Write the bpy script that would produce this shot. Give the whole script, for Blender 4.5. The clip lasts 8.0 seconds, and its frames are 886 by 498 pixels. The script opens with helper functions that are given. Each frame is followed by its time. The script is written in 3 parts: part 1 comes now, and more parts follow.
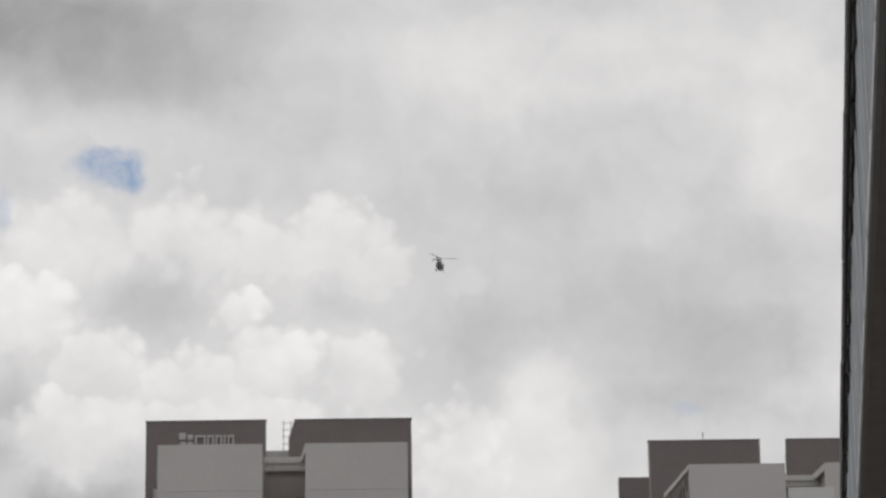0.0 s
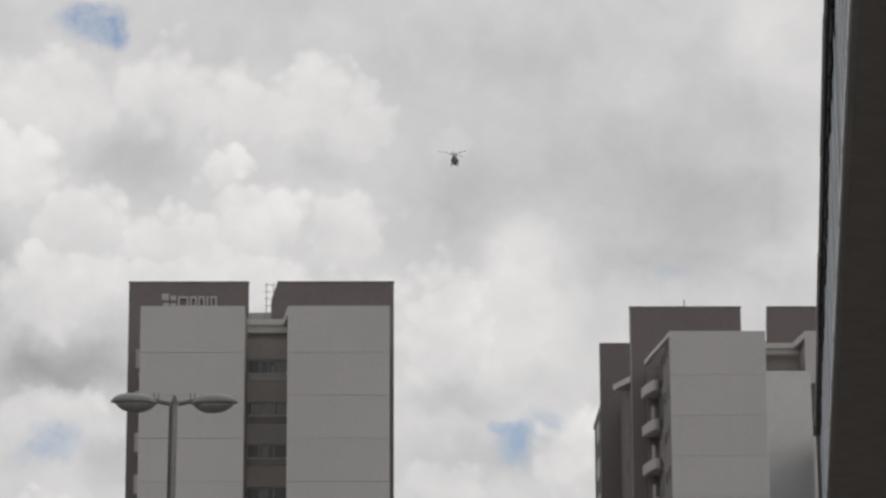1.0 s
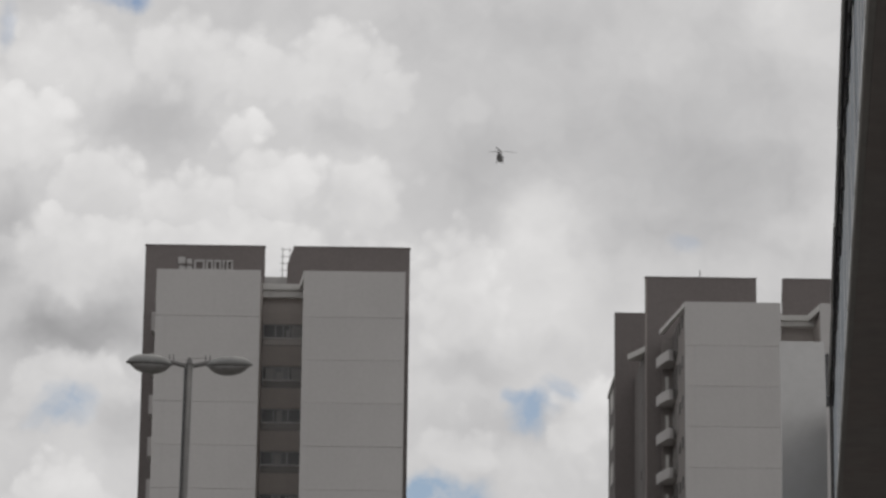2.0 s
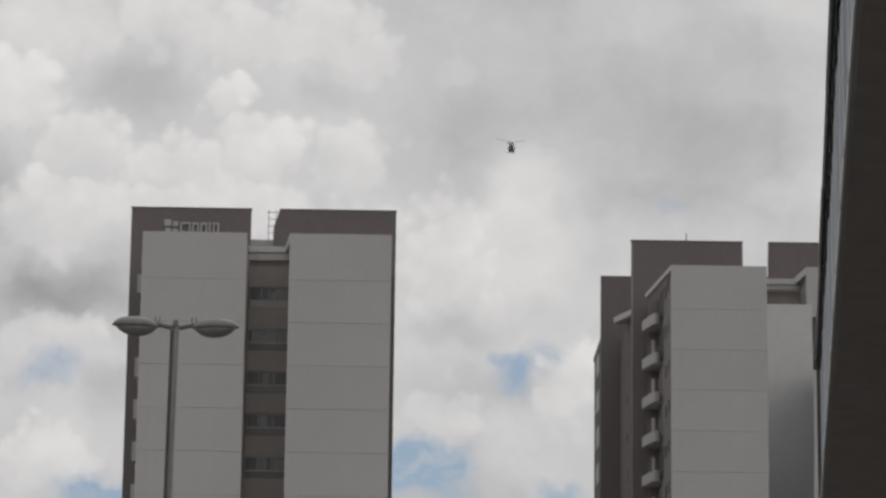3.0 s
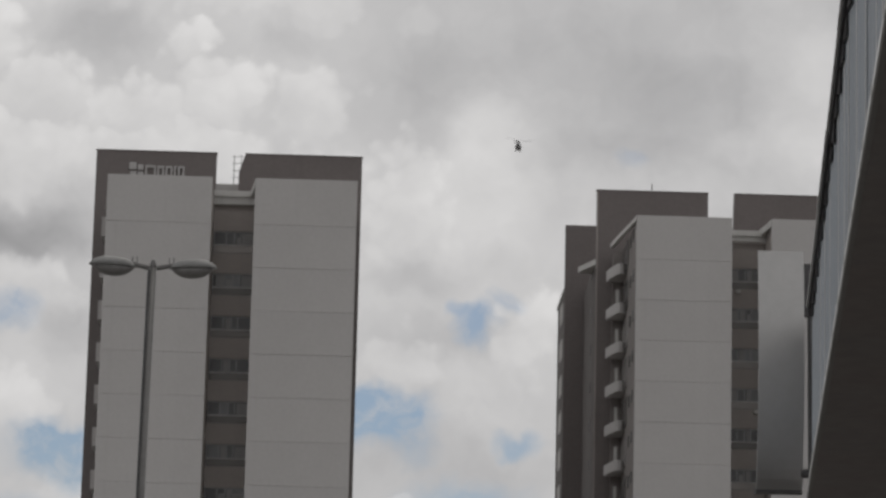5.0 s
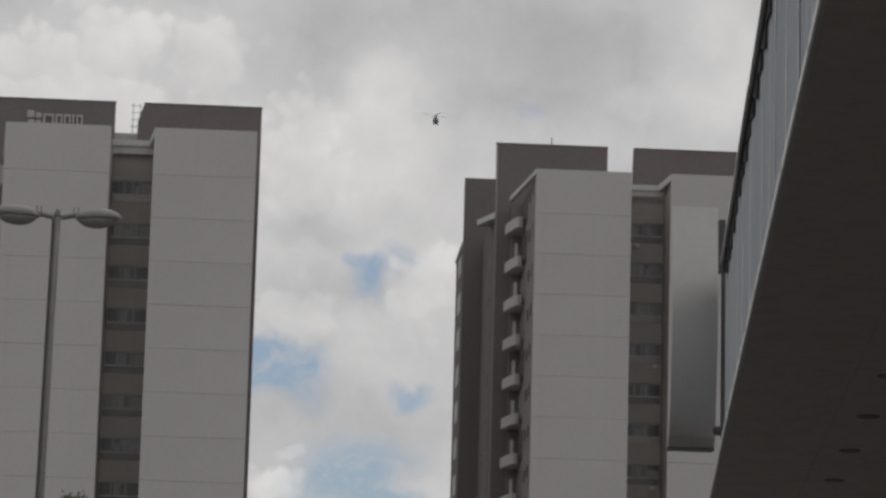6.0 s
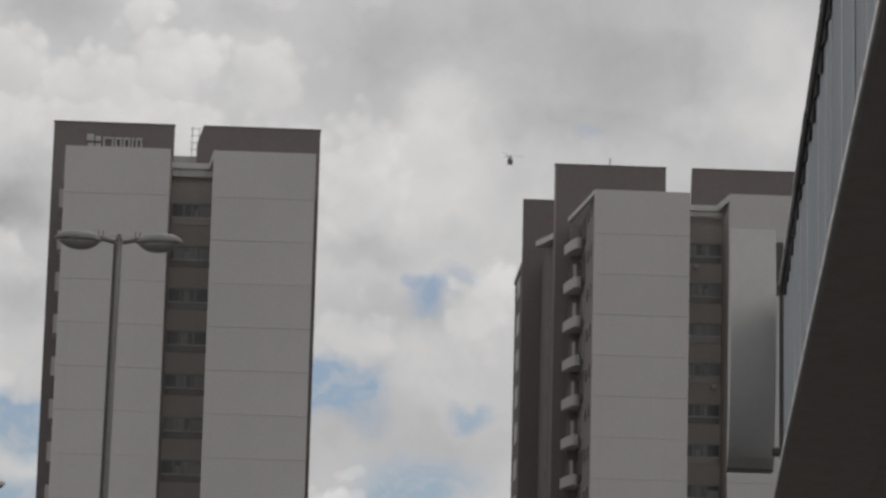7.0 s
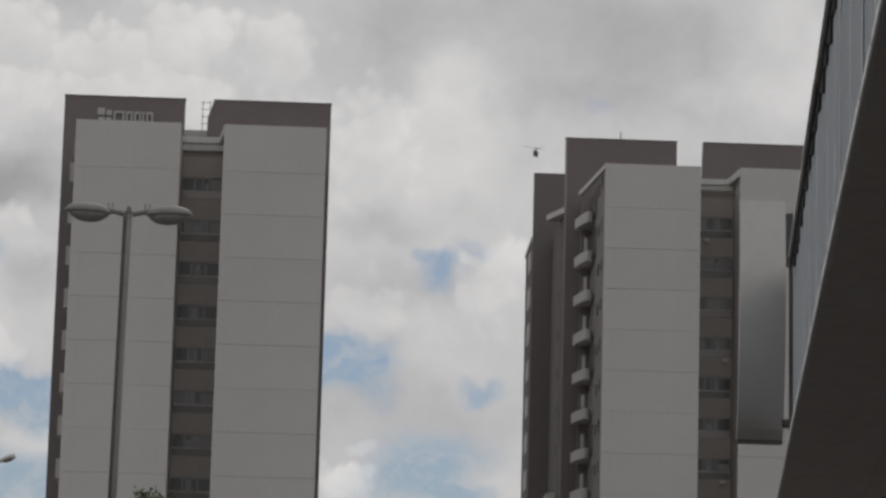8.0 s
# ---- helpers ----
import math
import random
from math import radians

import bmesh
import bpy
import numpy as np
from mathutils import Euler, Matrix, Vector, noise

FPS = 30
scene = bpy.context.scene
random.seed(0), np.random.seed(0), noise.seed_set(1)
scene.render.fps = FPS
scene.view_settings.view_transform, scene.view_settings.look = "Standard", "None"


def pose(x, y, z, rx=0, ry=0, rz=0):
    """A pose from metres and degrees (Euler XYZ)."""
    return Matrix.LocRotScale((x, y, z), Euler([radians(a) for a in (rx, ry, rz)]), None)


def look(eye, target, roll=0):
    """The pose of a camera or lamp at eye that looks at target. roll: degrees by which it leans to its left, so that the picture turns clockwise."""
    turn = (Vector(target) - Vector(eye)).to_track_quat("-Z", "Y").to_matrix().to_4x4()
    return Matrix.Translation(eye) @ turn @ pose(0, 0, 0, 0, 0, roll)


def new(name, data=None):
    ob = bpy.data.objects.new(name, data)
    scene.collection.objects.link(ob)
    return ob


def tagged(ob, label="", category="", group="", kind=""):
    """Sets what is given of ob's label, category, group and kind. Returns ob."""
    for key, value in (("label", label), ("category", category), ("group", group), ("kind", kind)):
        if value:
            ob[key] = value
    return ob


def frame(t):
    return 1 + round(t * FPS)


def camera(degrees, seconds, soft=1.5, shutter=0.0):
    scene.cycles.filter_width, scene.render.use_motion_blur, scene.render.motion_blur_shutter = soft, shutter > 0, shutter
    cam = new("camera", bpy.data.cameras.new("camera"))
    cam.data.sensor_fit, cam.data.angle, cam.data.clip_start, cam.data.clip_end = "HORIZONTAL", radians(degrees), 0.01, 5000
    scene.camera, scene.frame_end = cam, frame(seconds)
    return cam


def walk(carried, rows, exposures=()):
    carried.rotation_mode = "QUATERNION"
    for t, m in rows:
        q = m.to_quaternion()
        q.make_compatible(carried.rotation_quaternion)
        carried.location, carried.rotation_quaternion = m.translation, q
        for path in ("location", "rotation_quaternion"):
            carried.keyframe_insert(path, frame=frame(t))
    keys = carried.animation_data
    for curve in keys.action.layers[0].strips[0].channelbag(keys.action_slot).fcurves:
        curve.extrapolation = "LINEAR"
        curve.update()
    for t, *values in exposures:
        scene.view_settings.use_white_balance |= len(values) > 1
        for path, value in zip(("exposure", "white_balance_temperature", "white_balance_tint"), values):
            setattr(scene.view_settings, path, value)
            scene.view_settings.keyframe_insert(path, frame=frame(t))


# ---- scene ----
# ------------------------------------------------------------------ camera
PATH = [
    (0, (-2.050, 0.246, 1.551), (-1.432, 96.307, 29.309), -0.83),
    (0.1, (-2.047, 0.183, 1.584), (-1.216, 96.478, 28.512), -0.92),
    (0.2, (-2.045, 0.120, 1.617), (-0.462, 96.740, 27.319), -1.01),
    (0.3, (-2.053, 0.019, 1.661), (-0.931, 96.883, 26.458), -0.91),
    (0.4, (-2.061, -0.081, 1.705), (-0.711, 96.946, 25.843), -0.81),
    (0.5, (-2.069, -0.182, 1.749), (-0.752, 96.950, 25.465), -0.70),
    (0.7, (-2.060, -0.198, 1.737), (-1.004, 96.961, 25.352), -0.51),
    (1, (-2.046, -0.224, 1.720), (-0.955, 96.939, 25.319), -0.21),
    (1.5, (-2.030, -0.212, 1.714), (-0.740, 97.055, 24.873), 0.17),
    (2, (-2.047, -0.314, 1.670), (-1.457, 97.086, 24.292), 0.71),
    (2.2, (-2.047, -0.314, 1.670), (-1.352, 97.256, 23.545), 0.71),
    (3.3, (-2.058, -0.219, 1.677), (-0.763, 97.459, 23.037), 0.77),
    (3.5, (-2.058, -0.219, 1.677), (-0.536, 97.500, 22.833), 0.77),
    (4, (-2.054, -0.251, 1.657), (0.188, 97.587, 22.188), 0.79),
    (4.2, (-2.054, -0.251, 1.657), (1.009, 97.674, 21.660), 0.79),
    (5.3, (-2.575, 0.468, 1.724), (-0.352, 98.430, 21.703), 1.58),
    (5.5, (-2.612, 0.575, 1.767), (0.636, 98.695, 20.809), 2.04),
    (5.7, (-2.625, 0.743, 1.782), (2.137, 98.961, 19.980), 1.80),
    (5.9, (-2.629, 0.693, 1.773), (3.098, 98.770, 20.447), 1.66),
    (6, (-2.631, 0.667, 1.768), (2.923, 98.764, 20.391), 1.58),
    (6.1, (-2.630, 0.635, 1.736), (3.050, 98.661, 20.690), 1.76),
    (6.3, (-2.638, 0.558, 1.744), (2.250, 98.604, 20.813), 1.69),
    (6.5, (-2.646, 0.480, 1.751), (1.858, 98.515, 20.974), 1.63),
    (7, (-2.657, 0.378, 1.750), (1.071, 98.449, 20.952), 1.51),
    (7.5, (-2.655, 0.299, 1.717), (0.681, 98.437, 20.648), 1.62),
    (8, (-2.630, 0.414, 1.717), (0.783, 98.647, 20.139), 1.54),
]
cam = camera(15.54, 8.0, soft=2.75)
walk(cam, [(t, look(eye, target, roll)) for t, eye, target, roll in PATH],
     [(0, 0.08, 6500, 10), (0.6, 0.04, 6500, 10), (1.5, -0.04, 6500, 10), (3.5, -0.14, 6500, 10), (4.0, -0.17, 6500, 10), (5.5, -0.20, 6500, 10), (8, -0.22, 6500, 10)])

# ------------------------------------------------------------------ sky and sun
SKY_GAIN = 0.60
SUN_EL, SUN_AZ = 62.0, 20.0          # degrees: height, and turn from north (+y) towards east
# cloud forms: kind (w bright, d dull, b clear blue), heading, height, half width, half height, weight
CLOUDS = [
    ("d", -0.1263, 0.3682, 0.0800, 0.0261, -0.28),
    ("d", -0.0762, 0.3460, 0.0452, 0.0122, -0.06),
    ("d", -0.0340, 0.3329, 0.0452, 0.0104, -0.04),
    ("w", 0.0471, 0.3522, 0.0661, 0.0191, 0.07),
    ("w", 0.1217, 0.3299, 0.0226, 0.0452, 0.09),
    ("w", 0.0694, 0.2981, 0.0191, 0.0122, 0.06),
    ("d", 0.0241, 0.3043, 0.0452, 0.0174, -0.04),
    ("d", 0.0125, 0.2613, 0.0261, 0.0226, -0.04),
    ("w", 0.0302, 0.2462, 0.0157, 0.0078, 0.05),
    ("d", 0.0895, 0.2510, 0.0452, 0.0191, -0.055),
    ("w", -0.0756, 0.2680, 0.0731, 0.0348, 0.035),
    ("c", -0.1157, 0.2929, 0.0348, 0.0191, 0.11),
    ("c", -0.0758, 0.2933, 0.0313, 0.0191, 0.125),
    ("c", -0.0504, 0.2902, 0.0209, 0.0139, 0.12),
    ("c", -0.0305, 0.2927, 0.0218, 0.0157, 0.13),
    ("c", -0.0161, 0.2822, 0.0157, 0.0104, 0.09),
    ("c", -0.1296, 0.2669, 0.0278, 0.0226, 0.15),
    ("c", -0.1041, 0.2517, 0.0209, 0.0148, 0.13),
    ("c", -0.0580, 0.2669, 0.0104, 0.0122, 0.16),
    ("c", -0.0531, 0.2575, 0.0157, 0.0122, 0.16),
    ("c", -0.0468, 0.2509, 0.0200, 0.0153, 0.16),
    ("c", -0.0736, 0.2439, 0.0244, 0.0148, 0.13),
    ("c", -0.0199, 0.2487, 0.0174, 0.0165, 0.1),
    ("c", -0.1074, 0.2315, 0.0348, 0.0157, 0.13),
    ("c", -0.0575, 0.2309, 0.0574, 0.0139, 0.12),
    ("d", -0.0850, 0.2735, 0.0200, 0.0110, -0.10),
    ("d", -0.0270, 0.2702, 0.0139, 0.0059, -0.05),
    ("d", -0.1324, 0.3121, 0.0104, 0.0157, -0.05),
    ("b", -0.1025, 0.3155, 0.0165, 0.0072, 0.9),
    ("b", -0.0935, 0.3115, 0.0085, 0.0045, 0.6),
    ("b", -0.1340, 0.3045, 0.0042, 0.0104, 0.35),
    ("d", -0.1324, 0.2355, 0.0070, 0.0157, -0.12),
    ("d", -0.1074, 0.2058, 0.0261, 0.0104, -0.22),
    ("d", -0.1080, 0.1900, 0.0260, 0.0160, -0.08),
    ("d", -0.0919, 0.2187, 0.0104, 0.0104, -0.06),
    ("c", -0.1119, 0.1858, 0.0261, 0.0139, 0.12),
    ("b", -0.1116, 0.1787, 0.0104, 0.0080, 0.7),
    ("d", -0.0922, 0.1772, 0.0104, 0.0104, -0.1),
    ("c", -0.1106, 0.1520, 0.0209, 0.0139, 0.12),
    ("b", -0.0926, 0.1390, 0.0165, 0.0094, 1),
    ("d", 0.0161, 0.2611, 0.0209, 0.0226, -0.08),
    ("d", 0.0899, 0.2717, 0.0452, 0.0296, -0.055),
    ("w", 0.0122, 0.2787, 0.0070, 0.0052, 0.05),
    ("w", 0.0360, 0.2393, 0.0174, 0.0104, 0.05),
    ("c", 0.0113, 0.2187, 0.0191, 0.0226, 0.10),
    ("w", 0.0362, 0.2228, 0.0209, 0.0209, 0.08),
    ("d", 0.0152, 0.1952, 0.0174, 0.0070, -0.09),
    ("c", 0.0525, 0.1778, 0.0139, 0.0209, 0.13),
    ("b", 0.0345, 0.1812, 0.0090, 0.0084, 0.9),
    ("b", 0.0275, 0.1870, 0.0058, 0.0040, 0.55),
    ("b", 0.0440, 0.1885, 0.0055, 0.0048, 0.45),
    ("b", 0.0260, 0.1130, 0.0230, 0.0105, 0.9),
    ("d", 0.0260, 0.1774, 0.0278, 0.0078, -0.1),
    ("c", 0.0084, 0.1699, 0.0157, 0.0104, 0.09),
    ("b", 0.0056, 0.1499, 0.0200, 0.0125, 1),
    ("b", 0.0030, 0.1510, 0.0150, 0.0110, 1),
    ("b", 0.0510, 0.1435, 0.0095, 0.0055, 0.8),
    ("d", 0.0862, 0.2356, 0.0348, 0.0087, -0.07),
    ("w", 0.1149, 0.2388, 0.0139, 0.0070, 0.05),
    ("d", 0.0248, 0.1372, 0.0296, 0.0104, -0.07),
    ("b", 0.0340, 0.1234, 0.0261, 0.0104, 0.8),
    ("c", 0.0063, 0.1137, 0.0104, 0.0084, 0.18),
    ("w", 0.0112, 0.1244, 0.0044, 0.0021, 0.1),
    ("d", 0.0479, 0.1273, 0.0157, 0.0104, -0.07),
    ("b", -0.0900, 0.1375, 0.0260, 0.0125, 1),
    ("c", -0.0918, 0.1247, 0.0131, 0.0087, 0.08),
    ("b", -0.0920, 0.1115, 0.0300, 0.0130, 1),
    ("b", 0.0430, 0.1075, 0.0150, 0.0085, 0.9),
    ("b", 0.0830, 0.2329, 0.0070, 0.0042, 0.25),
    ("d", 0.1132, 0.2561, 0.0452, 0.0139, -0.04),
    ("w", 0.1439, 0.2554, 0.0209, 0.0261, 0.1),
    ("d", 0.0109, 0.1332, 0.0209, 0.0209, -0.05),
    ("b", 0.0142, 0.1404, 0.0104, 0.0087, 0.4),
]


class Nodes:
    """Short hand to write node trees."""

    def __init__(self, tree):
        self.tree, self.n, self.l = tree, tree.nodes, tree.links

    def put(self, socket, value):
        if isinstance(value, bpy.types.NodeSocket):
            self.l.new(value, socket)
        elif value is not None:
            socket.default_value = value

    def math(self, op, a, b=None, c=None, clamp=False):
        m = self.n.new("ShaderNodeMath")
        m.operation, m.use_clamp = op, clamp
        for s, v in zip(m.inputs, (a, b, c)):
            self.put(s, v)
        return m.outputs[0]

    def vec(self, op, a, b=None, scale=None):
        m = self.n.new("ShaderNodeVectorMath")
        m.operation = op
        self.put(m.inputs[0], a)
        self.put(m.inputs[1], b)
        if scale is not None:
            self.put(m.inputs["Scale"], scale)
        return m.outputs["Value"] if op in ("LENGTH", "DOT_PRODUCT", "DISTANCE") else m.outputs[0]

    def noise(self, vector, scale, detail=4.0, rough=0.5, distortion=0.0, color=False):
        t = self.n.new("ShaderNodeTexNoise")
        self.put(t.inputs["Vector"], vector)
        for k, v in (("Scale", scale), ("Detail", detail), ("Roughness", rough), ("Distortion", distortion)):
            self.put(t.inputs[k], v)
        return t.outputs["Color" if color else 0]

    def span(self, v, a, b, c=0.0, d=1.0, smooth=True):
        m = self.n.new("ShaderNodeMapRange")
        m.interpolation_type = "SMOOTHSTEP" if smooth else "LINEAR"
        self.put(m.inputs["Value"], v)
        for k, x in (("From Min", a), ("From Max", b), ("To Min", c), ("To Max", d)):
            self.put(m.inputs[k], x)
        return m.outputs[0]

    def mix(self, f, a, b, how="MIX"):
        m = self.n.new("ShaderNodeMix")
        m.data_type, m.blend_type = "RGBA", how
        self.put(m.inputs[0], f)
        self.put(m.inputs[6], a)
        self.put(m.inputs[7], b)
        return m.outputs[2]


def build_sky():
    world = bpy.data.worlds.new("sky")
    scene.world = world
    world.use_nodes = True
    k = Nodes(world.node_tree)
    k.n.clear()
    out, bg = k.n.new("ShaderNodeOutputWorld"), k.n.new("ShaderNodeBackground")
    k.l.new(bg.outputs[0], out.inputs[0])
    sky = k.n.new("ShaderNodeTexSky")
    sky.sky_type, sky.sun_disc = "NISHITA", False
    sky.sun_elevation, sky.sun_rotation = radians(SUN_EL), radians(SUN_AZ)
    clear = k.vec("SCALE", sky.outputs[0], scale=0.055)
    way = k.n.new("ShaderNodeTexCoord").outputs["Generated"]
    co = k.vec("ADD", way, (3.713, 1.377, 5.191))
    sep = k.n.new("ShaderNodeSeparateXYZ")
    k.put(sep.inputs[0], way)
    ahead = k.math("MAXIMUM", sep.outputs[1], 0.05)
    comb = k.n.new("ShaderNodeCombineXYZ")
    k.put(comb.inputs[0], k.math("DIVIDE", sep.outputs[0], ahead))
    k.put(comb.inputs[1], k.math("DIVIDE", sep.outputs[2], ahead))
    flat = comb.outputs[0]
    # ragged cloud borders: the place is shifted by noise at two sizes
    big = k.vec("SUBTRACT", k.noise(co, 45.0, 3.0, 0.55, color=True), (0.5, 0.5, 0.5))
    fine = k.vec("SUBTRACT", k.noise(co, 150.0, 4.0, 0.6, color=True), (0.5, 0.5, 0.5))
    bent = k.vec("ADD", k.vec("ADD", flat, k.vec("SCALE", big, scale=0.022)), k.vec("SCALE", fine, scale=0.004))
    free = k.vec("ADD", bent, (7.313, 3.771, 2.117))
    # rounded lumps for the heaped clouds
    lumps = []
    for scale in (75.0, 170.0):
        vor = k.n.new("ShaderNodeTexVoronoi")
        vor.feature = "SMOOTH_F1"
        k.put(vor.inputs["Vector"], k.vec("ADD", k.vec("ADD", flat, (5.317, 8.719, 0.0)), k.vec("SCALE", fine, scale=0.006)))
        vor.inputs["Scale"].default_value, vor.inputs["Smoothness"].default_value = scale, 0.35
        lumps.append(vor.outputs["Distance"])
    lump = k.math("ADD", k.math("MULTIPLY", k.math("SUBTRACT", lumps[0], 0.4), 0.60), k.math("MULTIPLY", k.math("SUBTRACT", lumps[1], 0.4), 0.40))
    sep2 = k.n.new("ShaderNodeSeparateXYZ")
    k.put(sep2.inputs[0], bent)
    light, blue, heap = 0.0, 0.0, 0.0
    for kind, u, v, ru, rv, weight in CLOUDS:
        d = k.vec("LENGTH", k.vec("MULTIPLY", k.vec("SUBTRACT", bent, (u, v, 0.0)), (1 / ru, 1 / rv, 0.0)))
        if kind == "b":
            blue = k.math("ADD", blue, k.span(d, 0.20, 1.15, weight, 0.0))
        elif kind == "c":
            rim = k.span(k.math("ADD", d, lump), 0.68, 1.08, weight, 0.0)
            below = k.span(k.math("DIVIDE", k.math("SUBTRACT", sep2.outputs[1], v), rv), -1.0, 0.6, 0.30, 1.0)
            heap = k.math("MAXIMUM", heap, k.math("MULTIPLY", rim, below))
        else:
            light = k.math("ADD", light, k.span(d, 0.1 if kind == "d" else 0.45, 1.5 if kind == "d" else 1.25, weight, 0.0))
    relief = k.math("MULTIPLY", k.math("MULTIPLY", heap, lump), -0.9)
    light = k.math("ADD", light, k.math("ADD", heap, relief))
    # soft swells everywhere, and small billows
    swell = k.span(k.noise(co, 9.0, 4.0, 0.5), 0.3, 0.7, -0.05, 0.05)
    billow = k.math("MULTIPLY", k.math("SUBTRACT", k.noise(free, 60.0, 4.0, 0.5), 0.5), 0.13)
    curl = k.math("MULTIPLY", k.math("SUBTRACT", k.noise(free, 190.0, 3.0, 0.5), 0.5), 0.035)
    tone = k.math("ADD", k.math("ADD", k.math("ADD", light, swell), k.math("ADD", billow, curl)), SKY_GAIN)
    tone = k.math("MINIMUM", k.math("MAXIMUM", tone, 0.22), 0.86)
    cloud = k.mix(k.span(tone, 0.35, 0.8), (1.0, 0.991, 1.0, 1), (1.006, 0.993, 0.984, 1))
    cloud = k.vec("SCALE", cloud, scale=tone)
    gap = k.math("MULTIPLY", k.math("MINIMUM", blue, 1.0), k.span(k.noise(free, 110.0, 4.0, 0.6), 0.3, 0.6, 0.55, 1.0))
    k.put(bg.inputs[0], k.mix(gap, cloud, k.vec("ADD", clear, (0.085, 0.108, 0.15))))
    bg.inputs[1].default_value = 1.0
    sun = new("sun", bpy.data.lights.new("sun", "SUN"))
    sun.data.energy, sun.data.angle, sun.data.color = 0.8, radians(14), (1.0, 0.95, 0.88)
    a, e = radians(SUN_AZ), radians(SUN_EL)
    sun.matrix_world = look((math.sin(a) * math.cos(e) * 300, math.cos(a) * math.cos(e) * 300, math.sin(e) * 300), (0, 0, 0))


build_sky()


# ------------------------------------------------------------------ materials
def surface(name, color, rough=0.8, metal=0.0, patch=0.15, patch_size=0.5, grain=0.1, grain_size=8.0, bump=0.2,
            streak=0.0, per_piece=0.0, coat=0.0, tint=None):
    """Painted, cast or metal surface: large stains, fine grain, runs of dirt and relief. Sizes are features per metre."""
    mat = bpy.data.materials.new(name)
    mat.use_nodes = True
    k = Nodes(mat.node_tree)
    b = k.n["Principled BSDF"]
    co = k.n.new("ShaderNodeTexCoord").outputs["Object"]
    col = (*color, 1)
    dark = tuple(c * 0.45 for c in color) + (1,)
    other = (*(tint or tuple(c * 0.72 for c in color)), 1)
    stain = k.span(k.noise(co, patch_size, 5.0, 0.6), 0.38, 0.68)
    c = k.mix(k.math("MULTIPLY", stain, patch * 2), col, other)
    g = k.span(k.noise(co, grain_size, 6.0, 0.65), 0.3, 0.75)
    c = k.mix(k.math("MULTIPLY", g, grain), c, dark)
    if streak:
        run = k.noise(k.vec("MULTIPLY", co, (2.2, 2.2, 0.09)), 1.0, 5.0, 0.6)
        c = k.mix(k.math("MULTIPLY", k.span(run, 0.5, 0.75), streak), c, dark)
    if per_piece:
        r = k.n.new("ShaderNodeObjectInfo").outputs["Random"]
        c = k.mix(k.math("MULTIPLY", r, per_piece), c, dark)
    k.put(b.inputs["Base Color"], c)
    k.put(b.inputs["Roughness"], k.span(g, 0, 1, max(rough - 0.08, 0.02), min(rough + 0.08, 1), smooth=False))
    b.inputs["Metallic"].default_value = metal
    b.inputs["Coat Weight"].default_value = coat
    bm = k.n.new("ShaderNodeBump")
    bm.inputs["Strength"].default_value, bm.inputs["Distance"].default_value = bump, 0.01
    k.put(bm.inputs["Height"], g)
    k.put(b.inputs["Normal"], bm.outputs[0])
    return mat


def glazing(name, color, rough=0.08):
    """Dark window glass in front of unlit rooms: a glossy pane whose body is dim and uneven."""
    mat = bpy.data.materials.new(name)
    mat.use_nodes = True
    k = Nodes(mat.node_tree)
    b = k.n["Principled BSDF"]
    r = k.n.new("ShaderNodeObjectInfo").outputs["Random"]
    c = k.mix(k.span(r, 0.55, 0.9), (*color, 1), tuple(v * 2.6 for v in color) + (1,))
    k.put(b.inputs["Base Color"], c)
    b.inputs["Roughness"].default_value = rough
    b.inputs["IOR"].default_value = 1.5
    return mat


M_PANEL = surface("white_render", (0.56, 0.545, 0.538), 0.88, patch=0.10, patch_size=0.14, grain=0.10, grain_size=4, streak=0.05, per_piece=0.05)
M_JOINT = surface("joint_grey", (0.44, 0.43, 0.42), 0.9, patch=0.3, patch_size=0.5)
M_BROWN = surface("brown_paint", (0.204, 0.182, 0.177), 0.85, patch=0.14, patch_size=0.15, grain=0.15, grain_size=5, streak=0.15)
M_SPANDREL = surface("tan_paint", (0.375, 0.342, 0.322), 0.85, patch=0.15, patch_size=0.3, grain=0.15, grain_size=5, streak=0.12)
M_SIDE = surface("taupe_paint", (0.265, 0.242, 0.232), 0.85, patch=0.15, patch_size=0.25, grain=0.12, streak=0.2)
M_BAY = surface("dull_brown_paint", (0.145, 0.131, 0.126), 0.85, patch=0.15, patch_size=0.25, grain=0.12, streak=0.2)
M_TRIM = surface("white_trim", (0.62, 0.61, 0.59), 0.8, patch=0.12, patch_size=0.4, streak=0.2)
M_FRAME = surface("window_aluminium", (0.30, 0.30, 0.30), 0.45, metal=0.4, patch=0.1)
M_GLASS = glazing("window_glass", (0.068, 0.069, 0.071), 0.2)
M_OPENING = glazing("balcony_opening_glass", (0.13, 0.125, 0.122), 0.25)
M_RAIL = surface("pale_rail", (0.52, 0.51, 0.505), 0.6, metal=0.1, patch=0.25, patch_size=1.5)
M_RAILGLASS = glazing("balcony_glass", (0.125, 0.115, 0.108), 0.25)
M_CURTAIN = surface("curtain_cloth", (0.30, 0.297, 0.295), 0.9, patch=0.1, patch_size=3)
M_STEEL = surface("galvanised_steel", (0.19, 0.186, 0.182), 0.65, metal=0.2, patch=0.25, patch_size=2, grain=0.2, grain_size=20, streak=0.1)
M_LAMPSHELL = surface("lamp_grey_paint", (0.27, 0.27, 0.265), 0.65, metal=0.1, patch=0.25, patch_size=4, grain=0.25, grain_size=25)
M_LENS = surface("lamp_lens", (0.20, 0.195, 0.19), 0.35, patch=0.35, patch_size=6, coat=0.1)
